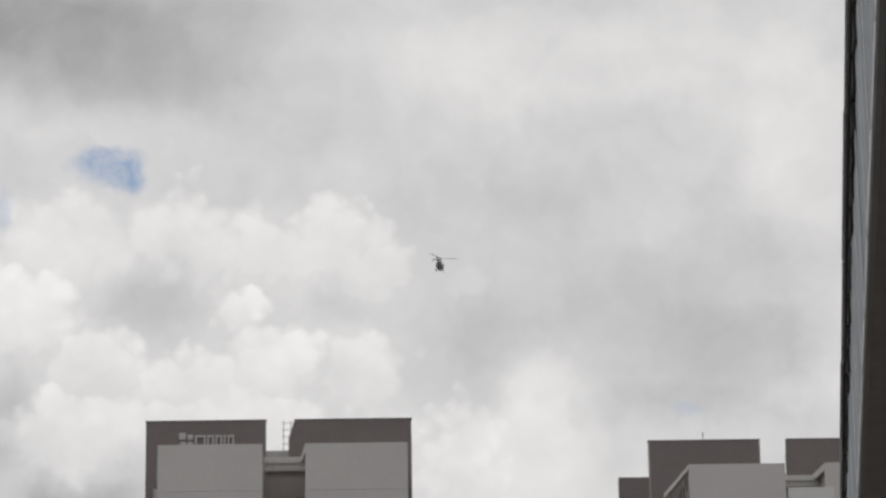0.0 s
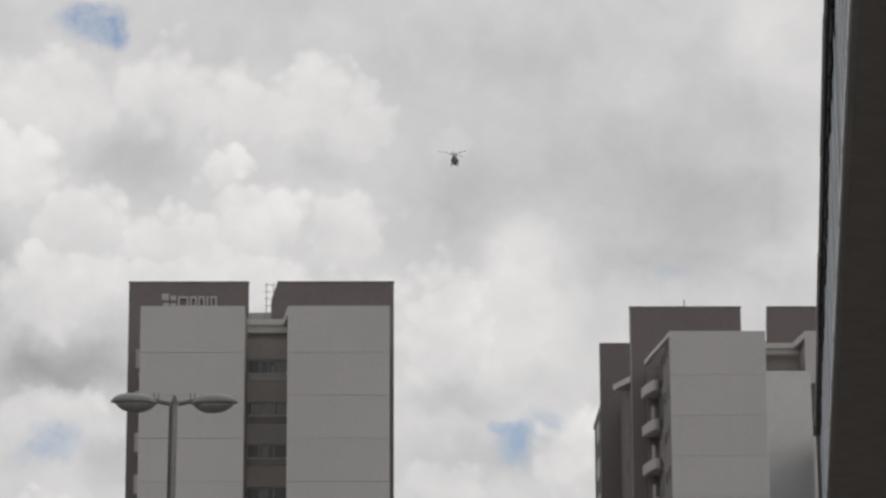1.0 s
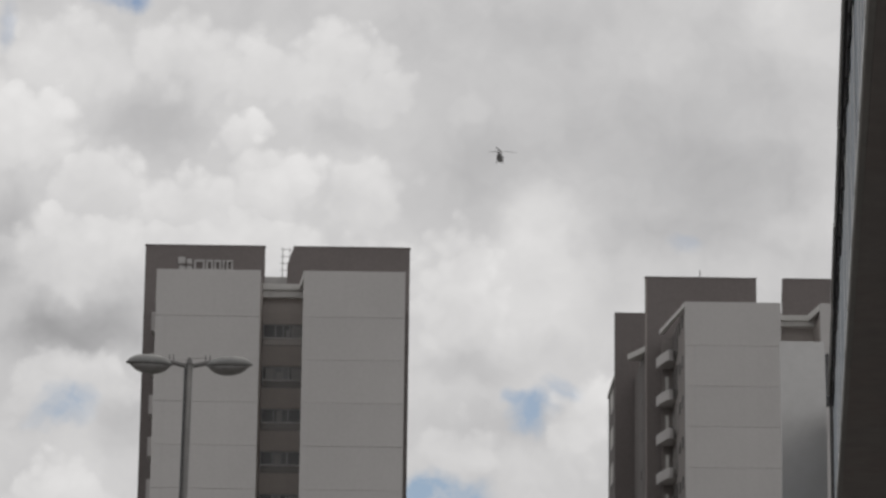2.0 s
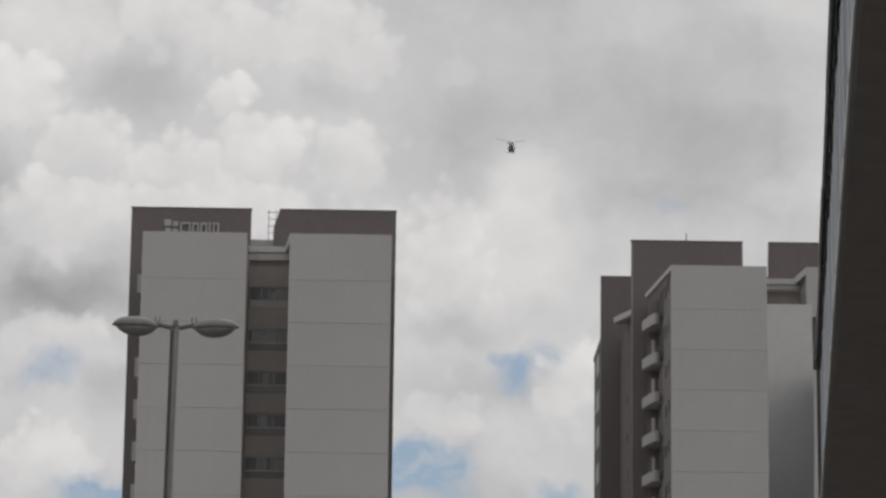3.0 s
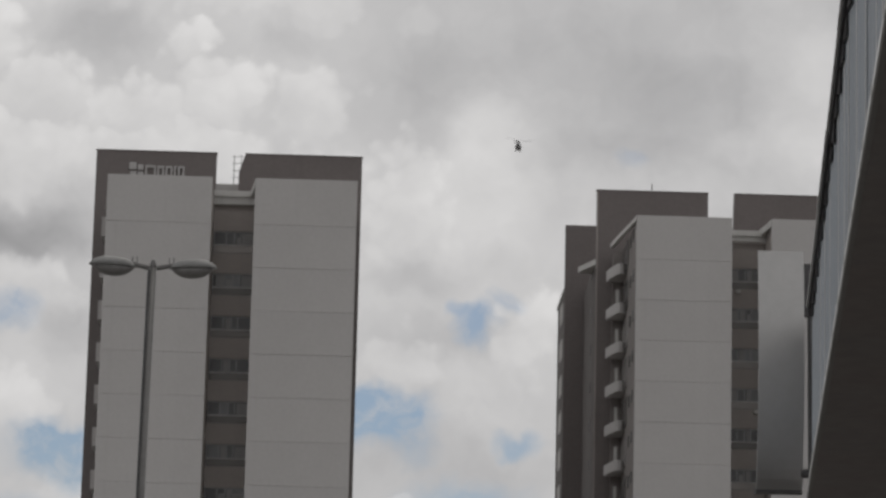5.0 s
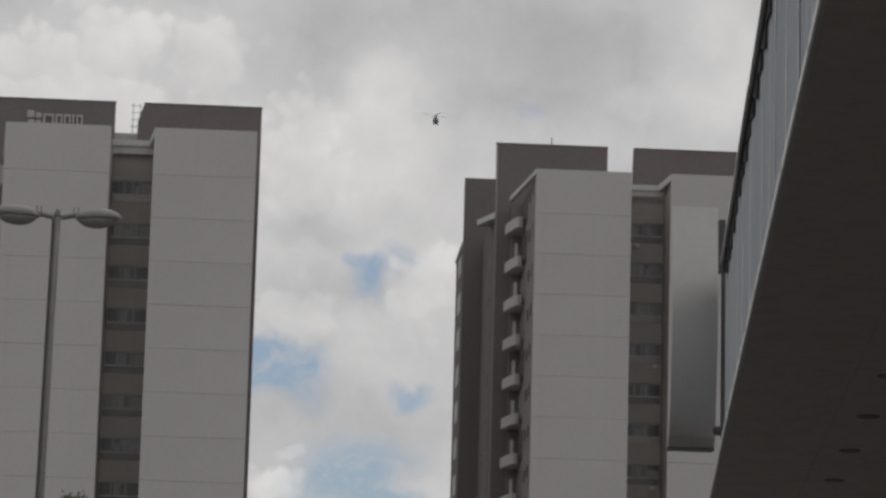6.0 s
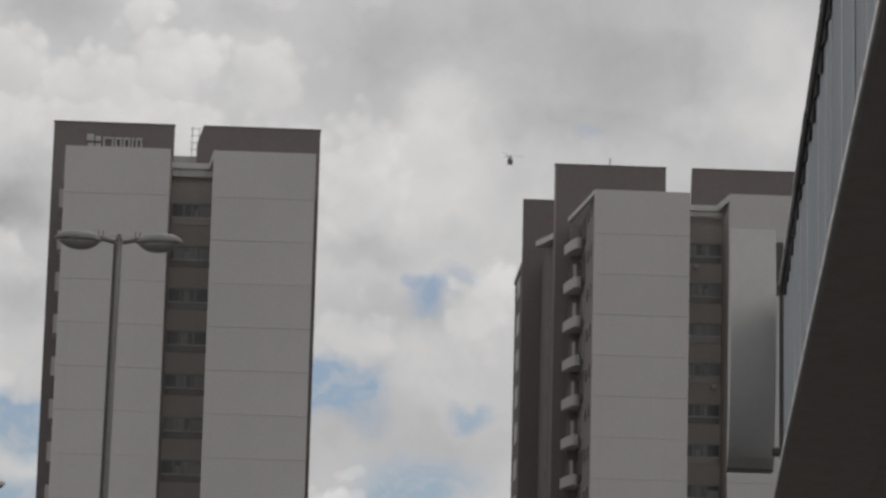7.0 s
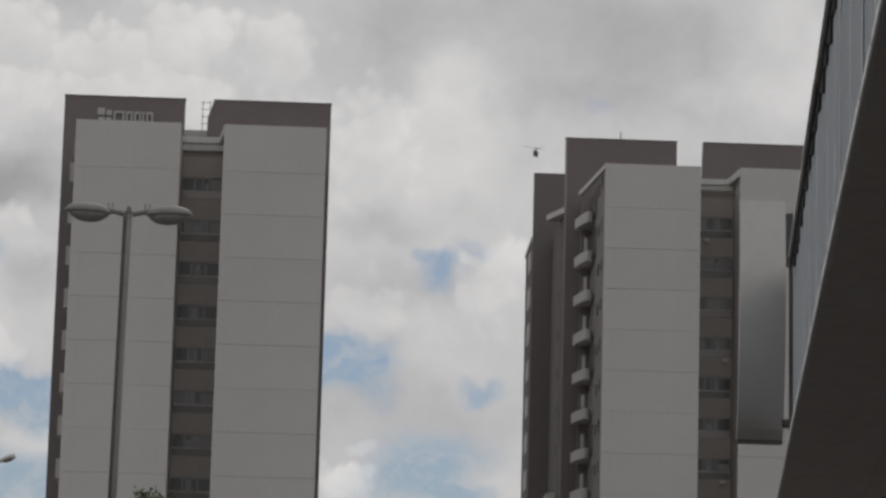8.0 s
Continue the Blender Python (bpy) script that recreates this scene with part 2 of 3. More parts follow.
M_SIGN = surface("sign_white", (0.47, 0.46, 0.455), 0.6, patch=0.08)
M_CLAD = surface("blue_grey_cladding", (0.37, 0.405, 0.445), 0.55, metal=0.15, patch=0.12, patch_size=0.6, grain=0.1, grain_size=14, streak=0.22, per_piece=0.10)
M_FLASH = surface("pale_flashing", (0.76, 0.76, 0.75), 0.55, metal=0.05, patch=0.2, patch_size=1.5, streak=0.1)
M_DARKMETAL = surface("dark_metal", (0.09, 0.088, 0.09), 0.6, metal=0.3, patch=0.2, patch_size=1)
# near black, for the gutter and the shade wedges at the rib tops
M_GAP = surface("dull_dark_metal", (0.06, 0.058, 0.06), 0.95, patch=0.2, patch_size=1)
M_EDGE = surface("edge_board_paint", (0.40, 0.39, 0.385), 0.95, patch=0.25, patch_size=0.6, grain=0.15)
M_SOFFIT = surface("soffit_board", (0.345, 0.323, 0.322), 0.85, patch=0.3, patch_size=0.35, grain=0.2, grain_size=4, tint=(0.34, 0.295, 0.288))
M_BLADE = surface("brushed_sign_metal", (0.45, 0.445, 0.44), 0.42, metal=0.8, patch=0.06, patch_size=1.2, grain=0.04, grain_size=10, bump=0.0)
M_ASPHALT = surface("asphalt", (0.17, 0.165, 0.155), 0.9, patch=0.25, patch_size=0.05, grain=0.3, grain_size=12, bump=0.5)
M_ROOF = surface("roof_concrete", (0.28, 0.27, 0.26), 0.9, patch=0.25, patch_size=0.3)
M_BARK = surface("bark", (0.10, 0.075, 0.055), 0.9, patch=0.3, patch_size=3, grain=0.3, bump=0.8)
M_LEAF = surface("leaf", (0.035, 0.058, 0.022), 0.6, patch=0.4, patch_size=1.2, grain=0.15, tint=(0.06, 0.075, 0.03))
M_HELI = surface("helicopter_paint", (0.27, 0.27, 0.275), 0.35, patch=0.15, patch_size=1.2, coat=0.4)
M_ROTOR = surface("rotor_grey", (0.16, 0.16, 0.16), 0.5, patch=0.1)
M_HELIGLASS = glazing("canopy_glass", (0.02, 0.022, 0.025))
M_BLACK = surface("dull_black", (0.075, 0.075, 0.077), 0.5, patch=0.1)


for dull in (M_GAP, M_EDGE, M_SOFFIT):
    dull.node_tree.nodes["Principled BSDF"].inputs["Specular IOR Level"].default_value = 0.1


# ------------------------------------------------------------------ mesh helpers
def part(name, bm, material, parent=None, label="", smooth=False):
    """Link a bmesh as one mesh object under a thing or a part."""
    me = bpy.data.meshes.new(name)
    bmesh.ops.recalc_face_normals(bm, faces=bm.faces)
    bm.to_mesh(me)
    bm.free()
    me.materials.append(material)
    if smooth:
        for p in me.polygons:
            p.use_smooth = True
    ob = new(name, me)
    ob.parent = parent
    if label:
        tagged(ob, label)
    return ob


def share(ob, name, x=0.0, y=0.0, z=0.0, parent=None):
    """Another object on the same mesh."""
    o = new(name, ob.data)
    o.parent = parent or ob.parent
    o.location = (x, y, z)
    return o


def add_box(bm, x0, x1, y0, y1, z0, z1, bevel=0.0):
    r = bmesh.ops.create_cube(bm, size=1.0)
    for v in r["verts"]:
        v.co = Vector((x0 + (v.co.x + 0.5) * (x1 - x0), y0 + (v.co.y + 0.5) * (y1 - y0), z0 + (v.co.z + 0.5) * (z1 - z0)))
    if bevel:
        es = list({e for v in r["verts"] for e in v.link_edges})
        bmesh.ops.bevel(bm, geom=es, offset=bevel, segments=1, affect="EDGES", profile=0.5)
    return bm


def box(x0, x1, y0, y1, z0, z1, bevel=0.0):
    return add_box(bmesh.new(), x0, x1, y0, y1, z0, z1, bevel)


def add_prism(bm, pts, z0, z1, axis="z"):
    """A polygon drawn out along an axis: z from (x, y) points, y from (x, z) points, x from (y, z) points."""
    def place(a, b, c):
        return {"z": (a, b, c), "y": (a, c, b), "x": (c, a, b)}[axis]
    lo = [bm.verts.new(place(a, b, z0)) for a, b in pts]
    hi = [bm.verts.new(place(a, b, z1)) for a, b in pts]
    n = len(pts)
    bm.faces.new(lo)
    bm.faces.new(hi)
    for i in range(n):
        bm.faces.new((lo[i], lo[(i + 1) % n], hi[(i + 1) % n], hi[i]))
    return bm


def add_tube(bm, a, b, ra, rb=None, sides=12):
    a, b = Vector(a), Vector(b)
    m = Matrix.Translation((a + b) / 2) @ (b - a).to_track_quat("Z", "Y").to_matrix().to_4x4()
    bmesh.ops.create_cone(bm, cap_ends=True, segments=sides, radius1=ra, radius2=rb if rb is not None else ra, depth=(b - a).length, matrix=m)
    return bm


def add_loft(bm, rings, cap=True):
    """Skin through rings of points, each with the same count."""
    rows = [[bm.verts.new(p) for p in ring] for ring in rings]
    n = len(rows[0])
    for r, s in zip(rows, rows[1:]):
        for i in range(n):
            bm.faces.new((r[i], r[(i + 1) % n], s[(i + 1) % n], s[i]))
    if cap:
        bm.faces.new(rows[0])
        bm.faces.new(rows[-1])
    return bm


# ------------------------------------------------------------------ ground
def build_ground():
    bm = bmesh.new()
    bmesh.ops.create_grid(bm, x_segments=40, y_segments=40, size=4500)
    ob = part("ground", bm, M_ASPHALT)
    tagged(ob, "worn pale asphalt ground reaching the horizon", "ground", kind="structure")


build_ground()

# ------------------------------------------------------------------ apartment towers
STOREY = 2.88
TOP = 48.91            # top of the pale facade panels
FIRST = 3.16           # height of the topmost panel
SLAB_Y = 12.5          # the tall brown cross wall behind the front block


def make_window(tower, name, x0, x1, y, z, seed):
    """A recessed window: frame with mullions, upper panes, sill rail and lower fixed panes."""
    rnd = random.Random(seed)
    w = x1 - x0
    a, b, c, d = x0, x1, z, z + 1.5
    ring_out = [(a, c), (b, c), (b, d), (a, d)]
    ring_in = [(a + 0.06, c + 0.05), (b - 0.06, c + 0.05), (b - 0.06, d - 0.08), (a + 0.06, d - 0.08)]
    bm = bmesh.new()
    vs = [[bm.verts.new((px, yy, pz)) for px, pz in pts] for pts, yy in ((ring_out, y - 0.05), (ring_in, y - 0.05), (ring_in, y + 0.05), (ring_out, y + 0.05))]
    for p, q in ((0, 1), (1, 2), (2, 3), (3, 0)):
        for n in range(4):
            bm.faces.new((vs[p][n], vs[p][(n + 1) % 4], vs[q][(n + 1) % 4], vs[q][n]))
    frame_ob = part(name, bm, M_FRAME, tower, "recessed window with aluminium frame and dark panes")
    for k in (0.30, 0.5, 0.66):
        xc = x0 + 0.03 + (w - 0.06) * k
        part("mullion", box(xc - 0.03, xc + 0.03, y - 0.04, y + 0.04, z + 0.05, z + 1.42), M_FRAME, frame_ob)
    part("rail", box(x0, x1, y - 0.16, y - 0.06, z + 0.50, z + 0.58), M_RAIL, frame_ob, "pale balustrade rail")
    part("lower_pane", box(x0 + 0.06, x1 - 0.06, y - 0.12, y - 0.09, z + 0.05, z + 0.50), M_RAILGLASS, frame_ob)
    edges = [x0 + 0.03 + (w - 0.06) * k for k in (0.0, 0.30, 0.5, 0.66, 1.0)]
    for a, b in zip(edges, edges[1:]):
        part("pane", box(a + 0.03, b - 0.03, y - 0.012, y + 0.012, z + 0.60, z + 1.42), M_GLASS, frame_ob)
    for i in rnd.sample(range(4), rnd.choice((1, 1, 2, 2, 3))):
        part("curtain", box(edges[i] + rnd.uniform(0.04, 0.2), edges[i + 1] - 0.06, y - 0.028, y - 0.016, z + 0.62, z + rnd.choice((1.38, 1.38, 1.1))), M_CURTAIN, frame_ob, "pale drawn curtain")


def make_tower(label, m, wx, seed, far_wing, out, taller=0.0):
    """A slab-like apartment block: two pale panelled bays, a window recess between them, brown cross walls behind."""
    rnd = random.Random(seed)
    top = TOP + taller
    t = tagged(new("apartment_tower"), label, "apartment building", "apartment towers")
    t.matrix_world = m
    A0, A1, C0, C1 = 0.0, 6.905 * wx, 9.74 * wx, 16.5 * wx
    back = 3.9
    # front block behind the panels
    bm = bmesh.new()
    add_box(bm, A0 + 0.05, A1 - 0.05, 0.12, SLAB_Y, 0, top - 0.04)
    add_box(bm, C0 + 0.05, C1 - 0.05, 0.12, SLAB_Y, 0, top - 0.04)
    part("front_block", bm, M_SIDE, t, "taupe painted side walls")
    part("recess_wall", box(A1 - 0.05, C0 + 0.05, back + 0.15, SLAB_Y - 0.01, 0, top - 1.0), M_SPANDREL, t, "tan painted wall of the window recess")
    # pale panels, storey by storey
    zs = [top] + [top - FIRST - STOREY * i for i in range(16)] + [0.0]
    for x0, x1 in ((A0, A1), (C0, C1)):
        first = None
        for i, (hi, lo) in enumerate(zip(zs, zs[1:])):
            if i == 0 or i == len(zs) - 2:
                part("facade_panel", box(x0, x1, 0, 0.12, lo + 0.014, hi, 0.01), M_PANEL, t)
            elif first is None:
                first = part("facade_panel", box(x0, x1, 0, 0.12, 0.014, STOREY, 0.01), M_PANEL, t)
                first.location.z = lo
            else:
                share(first, "facade_panel", z=lo, y=rnd.uniform(-0.008, 0.008), parent=t)
        part("joint", box(x0 + 0.02, x1 - 0.02, 0.06, 0.125, 0.3, top - 0.1), M_JOINT, t, "grey recessed joints behind the panels")
    # recess: beam, spandrels and windows
    part("recess_beam", add_box(box(A1 - 0.1, C0 + 0.1, back - 0.35, back + 0.3, top - 0.52, top - 0.12), A1 - 0.1, C0 + 0.1, back - 0.2, back + 0.3, top - (0.9 if far_wing else 1.03), top - 0.52), M_TRIM, t, "pale stepped beam across the recess")
    part("recess_cheek", add_prism(bmesh.new(), [(C0, 0.1), (C0 - 0.42, back + 0.1), (C0, back + 0.1)], top - 0.5, top - 0.02), M_TRIM, t)
    part("recess_reveal", box(A1 - 0.049, A1 - 0.002, 0.13, back + 0.14, 0, top - 1.04), M_SPANDREL, t, "tan painted reveal of the window recess")
    part("recess_reveal", box(C0 + 0.002, C0 + 0.049, 0.13, back + 0.14, 0, top - 1.04), M_SPANDREL, t, "tan painted reveal of the window recess")
    span = None
    for i in range(1, 17):
        z = top - FIRST - STOREY * i + 1.13
        if z < 1:
            break
        make_window(t, "window", A1 + 0.05, C0 - 0.05, back + 0.02, z + 0.55, seed * 100 + i)
        bmz = box(A1 - 0.02, C0 + 0.02, back - 0.12, back + 0.15, 0, STOREY - 1.50)
        if span is None:
            span = part("spandrel", bmz, M_SPANDREL, t)
            span.location.z = z + 0.55 + 1.50
        else:
            bmz.free()
            share(span, "spandrel", z=z + 0.55 + 1.50, parent=t)
        if rnd.random() < 0.3:
            xa = A1 + 0.3 + rnd.random() * 1.8
            part("air_conditioner", box(xa, xa + 0.36, back - 0.42, back - 0.12, z + 0.22, z + 0.48, 0.03), M_TRIM, t, "small pale air conditioner")
    # tall brown cross walls
    hi = top + 4.52
    bm = bmesh.new()
    add_box(bm, -1.89, 6.51 * wx, SLAB_Y, SLAB_Y + 0.6, 0, hi)
    part("cross_wall", bm, M_BROWN, t, "tall brown painted cross wall")
    notch = 0.05 if far_wing else 0.42
    xC, xD = 8.53 * wx, 16.72 * wx
    bm = add_prism(bmesh.new(), [(xC - notch, 0), (xD, 0), (xD, hi), (xC, hi), (xC - notch * 0.7, hi - 0.9), (xC - notch, hi - 1.3)], SLAB_Y, SLAB_Y + 0.6, "y")
    part("cross_wall", bm, M_BROWN, t, "tall brown painted cross wall with a chamfered shoulder")
    part("coping", box(-1.93, 6.55 * wx, SLAB_Y - 0.05, SLAB_Y + 0.65, hi, hi + 0.05), M_BROWN, t)
    part("coping", box(xC - 0.02, xD + 0.04, SLAB_Y - 0.05, SLAB_Y + 0.65, hi, hi + 0.05), M_BROWN, t)
    part("link_wall", box(6.51 * wx, xC - notch, SLAB_Y + 0.1, SLAB_Y + 0.5, 0, top + (1.95 if far_wing else 2.35)), M_JOINT, t, "grey link wall between the cross walls")
    # rear block, its cornice and second cross wall
    part("rear_block", box(-1.2, 16.3 * wx, SLAB_Y + 0.6, SLAB_Y + 13, 0, top - 0.2), M_SIDE, t)
    if far_wing:
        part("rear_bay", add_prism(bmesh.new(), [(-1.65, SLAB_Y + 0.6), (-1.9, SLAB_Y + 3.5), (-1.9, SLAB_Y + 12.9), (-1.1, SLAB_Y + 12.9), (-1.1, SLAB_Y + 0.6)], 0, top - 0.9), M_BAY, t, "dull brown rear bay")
        part("rear_cornice", add_prism(bmesh.new(), [(-1.75, SLAB_Y + 0.6), (-2.05, SLAB_Y + 1.6), (-2.95, SLAB_Y + 4.3), (-2.65, SLAB_Y + 4.8), (-1.1, SLAB_Y + 4.8), (-1.1, SLAB_Y + 0.6)], top - 0.92, top - 0.5), M_TRIM, t, "pale slanting cornice")
    w2 = -3.38 if far_wing else -1.8
    part("cross_wall", box(w2, 16.0 * wx, SLAB_Y + 13, SLAB_Y + 13.6, 0, hi + 0.05), M_BROWN, t, "rear brown painted cross wall")
    if far_wing:
        # lit end edge of the cross wall, put in as a tan strip
        part("lit_edge_strip", box(-1.90, -1.79, SLAB_Y - 0.02, SLAB_Y - 0.002, 0, hi - 0.1), M_SPANDREL, t, "thin tan strip standing in for the lit wall edge")
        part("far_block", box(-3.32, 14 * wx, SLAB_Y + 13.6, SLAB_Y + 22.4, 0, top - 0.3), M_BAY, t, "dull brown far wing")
        part("far_cornice", add_prism(bmesh.new(), [(-3.34, SLAB_Y + 13.61), (-3.42, SLAB_Y + 14.4), (-3.42, SLAB_Y + 22.3), (-3.2, SLAB_Y + 22.3), (-3.2, SLAB_Y + 13.61)], top - 0.6, top - 0.28), M_TRIM, t)
        part("low_terrace", add_box(box(-3.2, -2.4, SLAB_Y + 9, SLAB_Y + 12.9, 26.6, 27.9, 0.04), -2.6, -1.9, SLAB_Y + 3.5, SLAB_Y + 9, 26.8, 28.4, 0.04), M_TRIM, t, "pale terrace parapet")
    # cornice over the side balconies
    part("side_cornice", add_prism(bmesh.new(), [(0.0, 0.05), (-1.05 * out, 10.0), (-0.8 * out, 10.4), (0.06, 1.8)], top - 0.34, top - 0.02), M_TRIM, t, "pale slanting cornice above the balconies")
    # side balconies
    if far_wing:
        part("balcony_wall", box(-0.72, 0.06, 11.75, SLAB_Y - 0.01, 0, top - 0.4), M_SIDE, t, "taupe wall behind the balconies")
    if far_wing:
        plan = [(0.06, 8.75), (-0.22, 8.3), (-0.46, 8.25), (-0.66, 8.7), (-0.98, 10.2), (-1.2, 11.6), (0.06, 11.7)]
    else:
        plan = [(0.06, 6.4), (-0.80, 6.4), (-0.84, 9.0), (-0.84, 11.0), (0.06, 11.0)]
    shell = None
    for i in range(16):
        z = top - FIRST - STOREY * i + (0.58 if far_wing else 0.28)
        if z < 2:
            break
        if shell is None:
            bm = add_prism(bmesh.new(), plan, 0, 0.16)
            for (ax, ay), (bx, by) in zip(plan, plan[1:-1]):
                n = Vector((by - ay, ax - bx)).normalized() * -0.1
                add_prism(bm, [(ax, ay), (bx, by), (bx - n.x, by - n.y), (ax - n.x, ay - n.y)], 0.16, 0.76 if far_wing else 1.3)
            shell = part("balcony", bm, M_PANEL, t, "pale cantilevered balcony with solid parapet")
            shell.location.z = z
            door = part("balcony_opening", box(-0.02, 0.10, 7.0, 11.6, 0.2, 2.3), M_OPENING, t, "dark glazed balcony opening")
            door.location.z = z
            px, py = (-0.66, 9.3) if far_wing else (-0.83, 11.2)
            post = part("balcony_post", box(px, px + 0.22, py, py + 0.15, 0.7 if far_wing else 0.9, 1.85), M_TRIM, t, "pale upright screen on the balcony")
            post.location.z = z - STOREY
        else:
            share(shell, "balcony", z=z, parent=t)
            share(door, "balcony_opening", z=z, parent=t)
            if z > 5:
                share(post, "balcony_post", z=z - STOREY, parent=t)
        for yy in (2.2, 4.6):
            part("side_window", box(-0.012, 0.08, yy, yy + 0.6, z + 1.2, z + 2.0), M_GLASS, t)
        if far_wing:
            part("far_balcony", box(-3.38, -3.3, SLAB_Y + 15.8, SLAB_Y + 18.6, z, z + 1.5, 0.02), M_TRIM, t)
            part("side_window", box(-1.92, -1.85, SLAB_Y + 4, SLAB_Y + 4.7, z + 1.2, z + 1.9), M_GLASS, t)
    return t


left_tower = make_tower("pale panelled apartment tower with brown cross walls and rooftop sign", pose(-19.74, 210, 0), 1.0, 3, False, 0.84)
right_tower = make_tower("pale panelled apartment tower with side balconies and brown cross walls", pose(16.36, 222.9, 0.0), 0.978, 5, True, 1.0, 1.05)


def rooftop_sign(tower):
    """White sign on the brown wall: a cluster of four rounded tiles and a row of plain bars in place of the maker's name."""
    y0, y1 = SLAB_Y - 0.14, SLAB_Y - 0.01
    top = TOP + 4.45 - 0.78
    s = tagged(new("rooftop_sign"), "white rooftop sign of tiles and bars on brown wall", "sign")
    s.matrix_world = tower.matrix_world
    for dx, dz, w in ((0.42, 0.0, 0.52), (1.03, -0.14, 0.40), (0.50, -0.64, 0.44), (1.03, -0.66, 0.40)):
        part("tile", box(dx, dx + w, y0, y1, top + dz - w, top + dz, 0.05), M_SIGN, s)
    x = 1.56
    for w in (0.74, 0.48, 0.48, 0.18, 0.46):
        bm = bmesh.new()
        add_box(bm, x, x + w, y0, y1, top - 0.34, top - 0.20)
        add_box(bm, x, x + 0.13, y0, y1, top - 1.0, top - 0.34)
        if w > 0.3:
            add_box(bm, x + w - 0.13, x + w, y0, y1, top - 1.0, top - 0.34)
            add_box(bm, x + 0.13, x + w - 0.13, y0, y1, top - 1.0, top - 0.86)
        part("bar", bm, M_SIGN, s)
        x += w + 0.1


rooftop_sign(left_tower)


def antenna(name, label, m, height, arms):
    a = tagged(new(name), label, "antenna")
    a.matrix_world = m
    bm = bmesh.new()
    for dx in (-0.25, 0.25) if arms else (0.0,):
        add_tube(bm, (dx, 0, 0), (dx, 0, height), 0.026 if arms else 0.04, None, 6)
    part("mast", bm, M_STEEL, a)
    for i in range(arms):
        z = height - 0.15 - i * 0.5
        part("arm", add_tube(bmesh.new(), (-0.4, 0, z), (0.4, 0, z), 0.02, None, 6), M_STEEL, a)


antenna("roof_antenna", "thin grey lattice antenna mast on the roof", pose(-19.74 + 7.95, 210 + SLAB_Y + 1.5, TOP - 0.2), 5.0, 6)
antenna("roof_mast", "short thin mast on the brown wall", pose(16.36 + 2.2, 222.9 + SLAB_Y + 0.3, TOP + 4.5 + 1.05), 0.68, 0)


# ------------------------------------------------------------------ street lamps
def lamp_head(parent, sign, z):
    """A petal-shaped luminaire: domed shell over a bowl lens."""
    L, W = 0.94, 0.38
    bm = bmesh.new()
    rings = []
    for i in range(13):
        s = i / 12
        x = 0.31 + L * 0.93 * s
        full = max(1 - abs(2 * s - 1) ** 2.6, 0.05)
        half = W / 2 * full ** 0.55
        rise = 0.19 * full ** 0.6
        base = 0.03 * s
        ring = [(sign * x, half * math.cos(math.pi * k / 8), base + rise * math.sin(math.pi * k / 8)) for k in range(9)]
        rings.append(ring)
    add_loft(bm, rings)
    shell = part("shade", bm, M_LAMPSHELL, parent, "grey petal-shaped shade", True)
    shell.location.z = z
    bm = bmesh.new()
    rings = []
    for i in range(11):
        s = i / 10
        x = 0.35 + L * 0.82 * s
        k0 = max(1 - abs(2 * s - 1) ** 2.4, 0.05)
        half, drop = W / 2 * 0.92 * k0 ** 0.6, 0.18 * k0 ** 0.8
        rings.append([(sign * x, half * math.cos(math.pi * k / 8), 0.03 * s - 0.004 - drop * math.sin(math.pi * k / 8)) for k in range(9)])
    add_loft(bm, rings)
    part("lens", bm, M_LENS, shell, "dull bowl-shaped lens", True)
    for dx in (-0.04, 0.04):
        part("clamp", add_tube(bmesh.new(), (sign * 0.34 + dx, 0, 0.06), (sign * 0.34 + dx, 0, 0.21), 0.012, None, 6), M_STEEL, shell)


def double_lamp(m, height):
    s = tagged(new("street_lamp"), "grey steel double-headed street lamp with petal-shaped heads", "street lamp", "street lamps")
    s.matrix_world = m
    bm = bmesh.new()
    add_tube(bm, (0, 0, 0), (0, 0, height - 0.12), 0.068, 0.062, 16)
    add_tube(bm, (0, 0, 0), (0, 0, 0.06), 0.22, 0.22, 16)
    part("pole", bm, M_STEEL, s, "", True)
    part("conduit", add_tube(bmesh.new(), (-0.078, -0.05, 0.1), (-0.072, -0.05, height - 0.2), 0.021, None, 6), M_BLACK, s, "thin dark conduit")
    part("cap", add_tube(bmesh.new(), (0, 0, height - 0.12), (0, 0, height + 0.0), 0.072, 0.03, 12), M_STEEL, s)
    for sign in (-1, 1):
        bm = bmesh.new()
        add_tube(bm, (sign * 0.07, 0, height - 0.15), (sign * 0.42, 0, height - 0.075), 0.046, 0.042, 10)
        part("arm", bm, M_STEEL, s)
        lamp_head(s, sign, height - 0.155)
    return s


double_lamp(pose(-6.529, 59.39, 0, 0, 0.55, 0), 13.38)


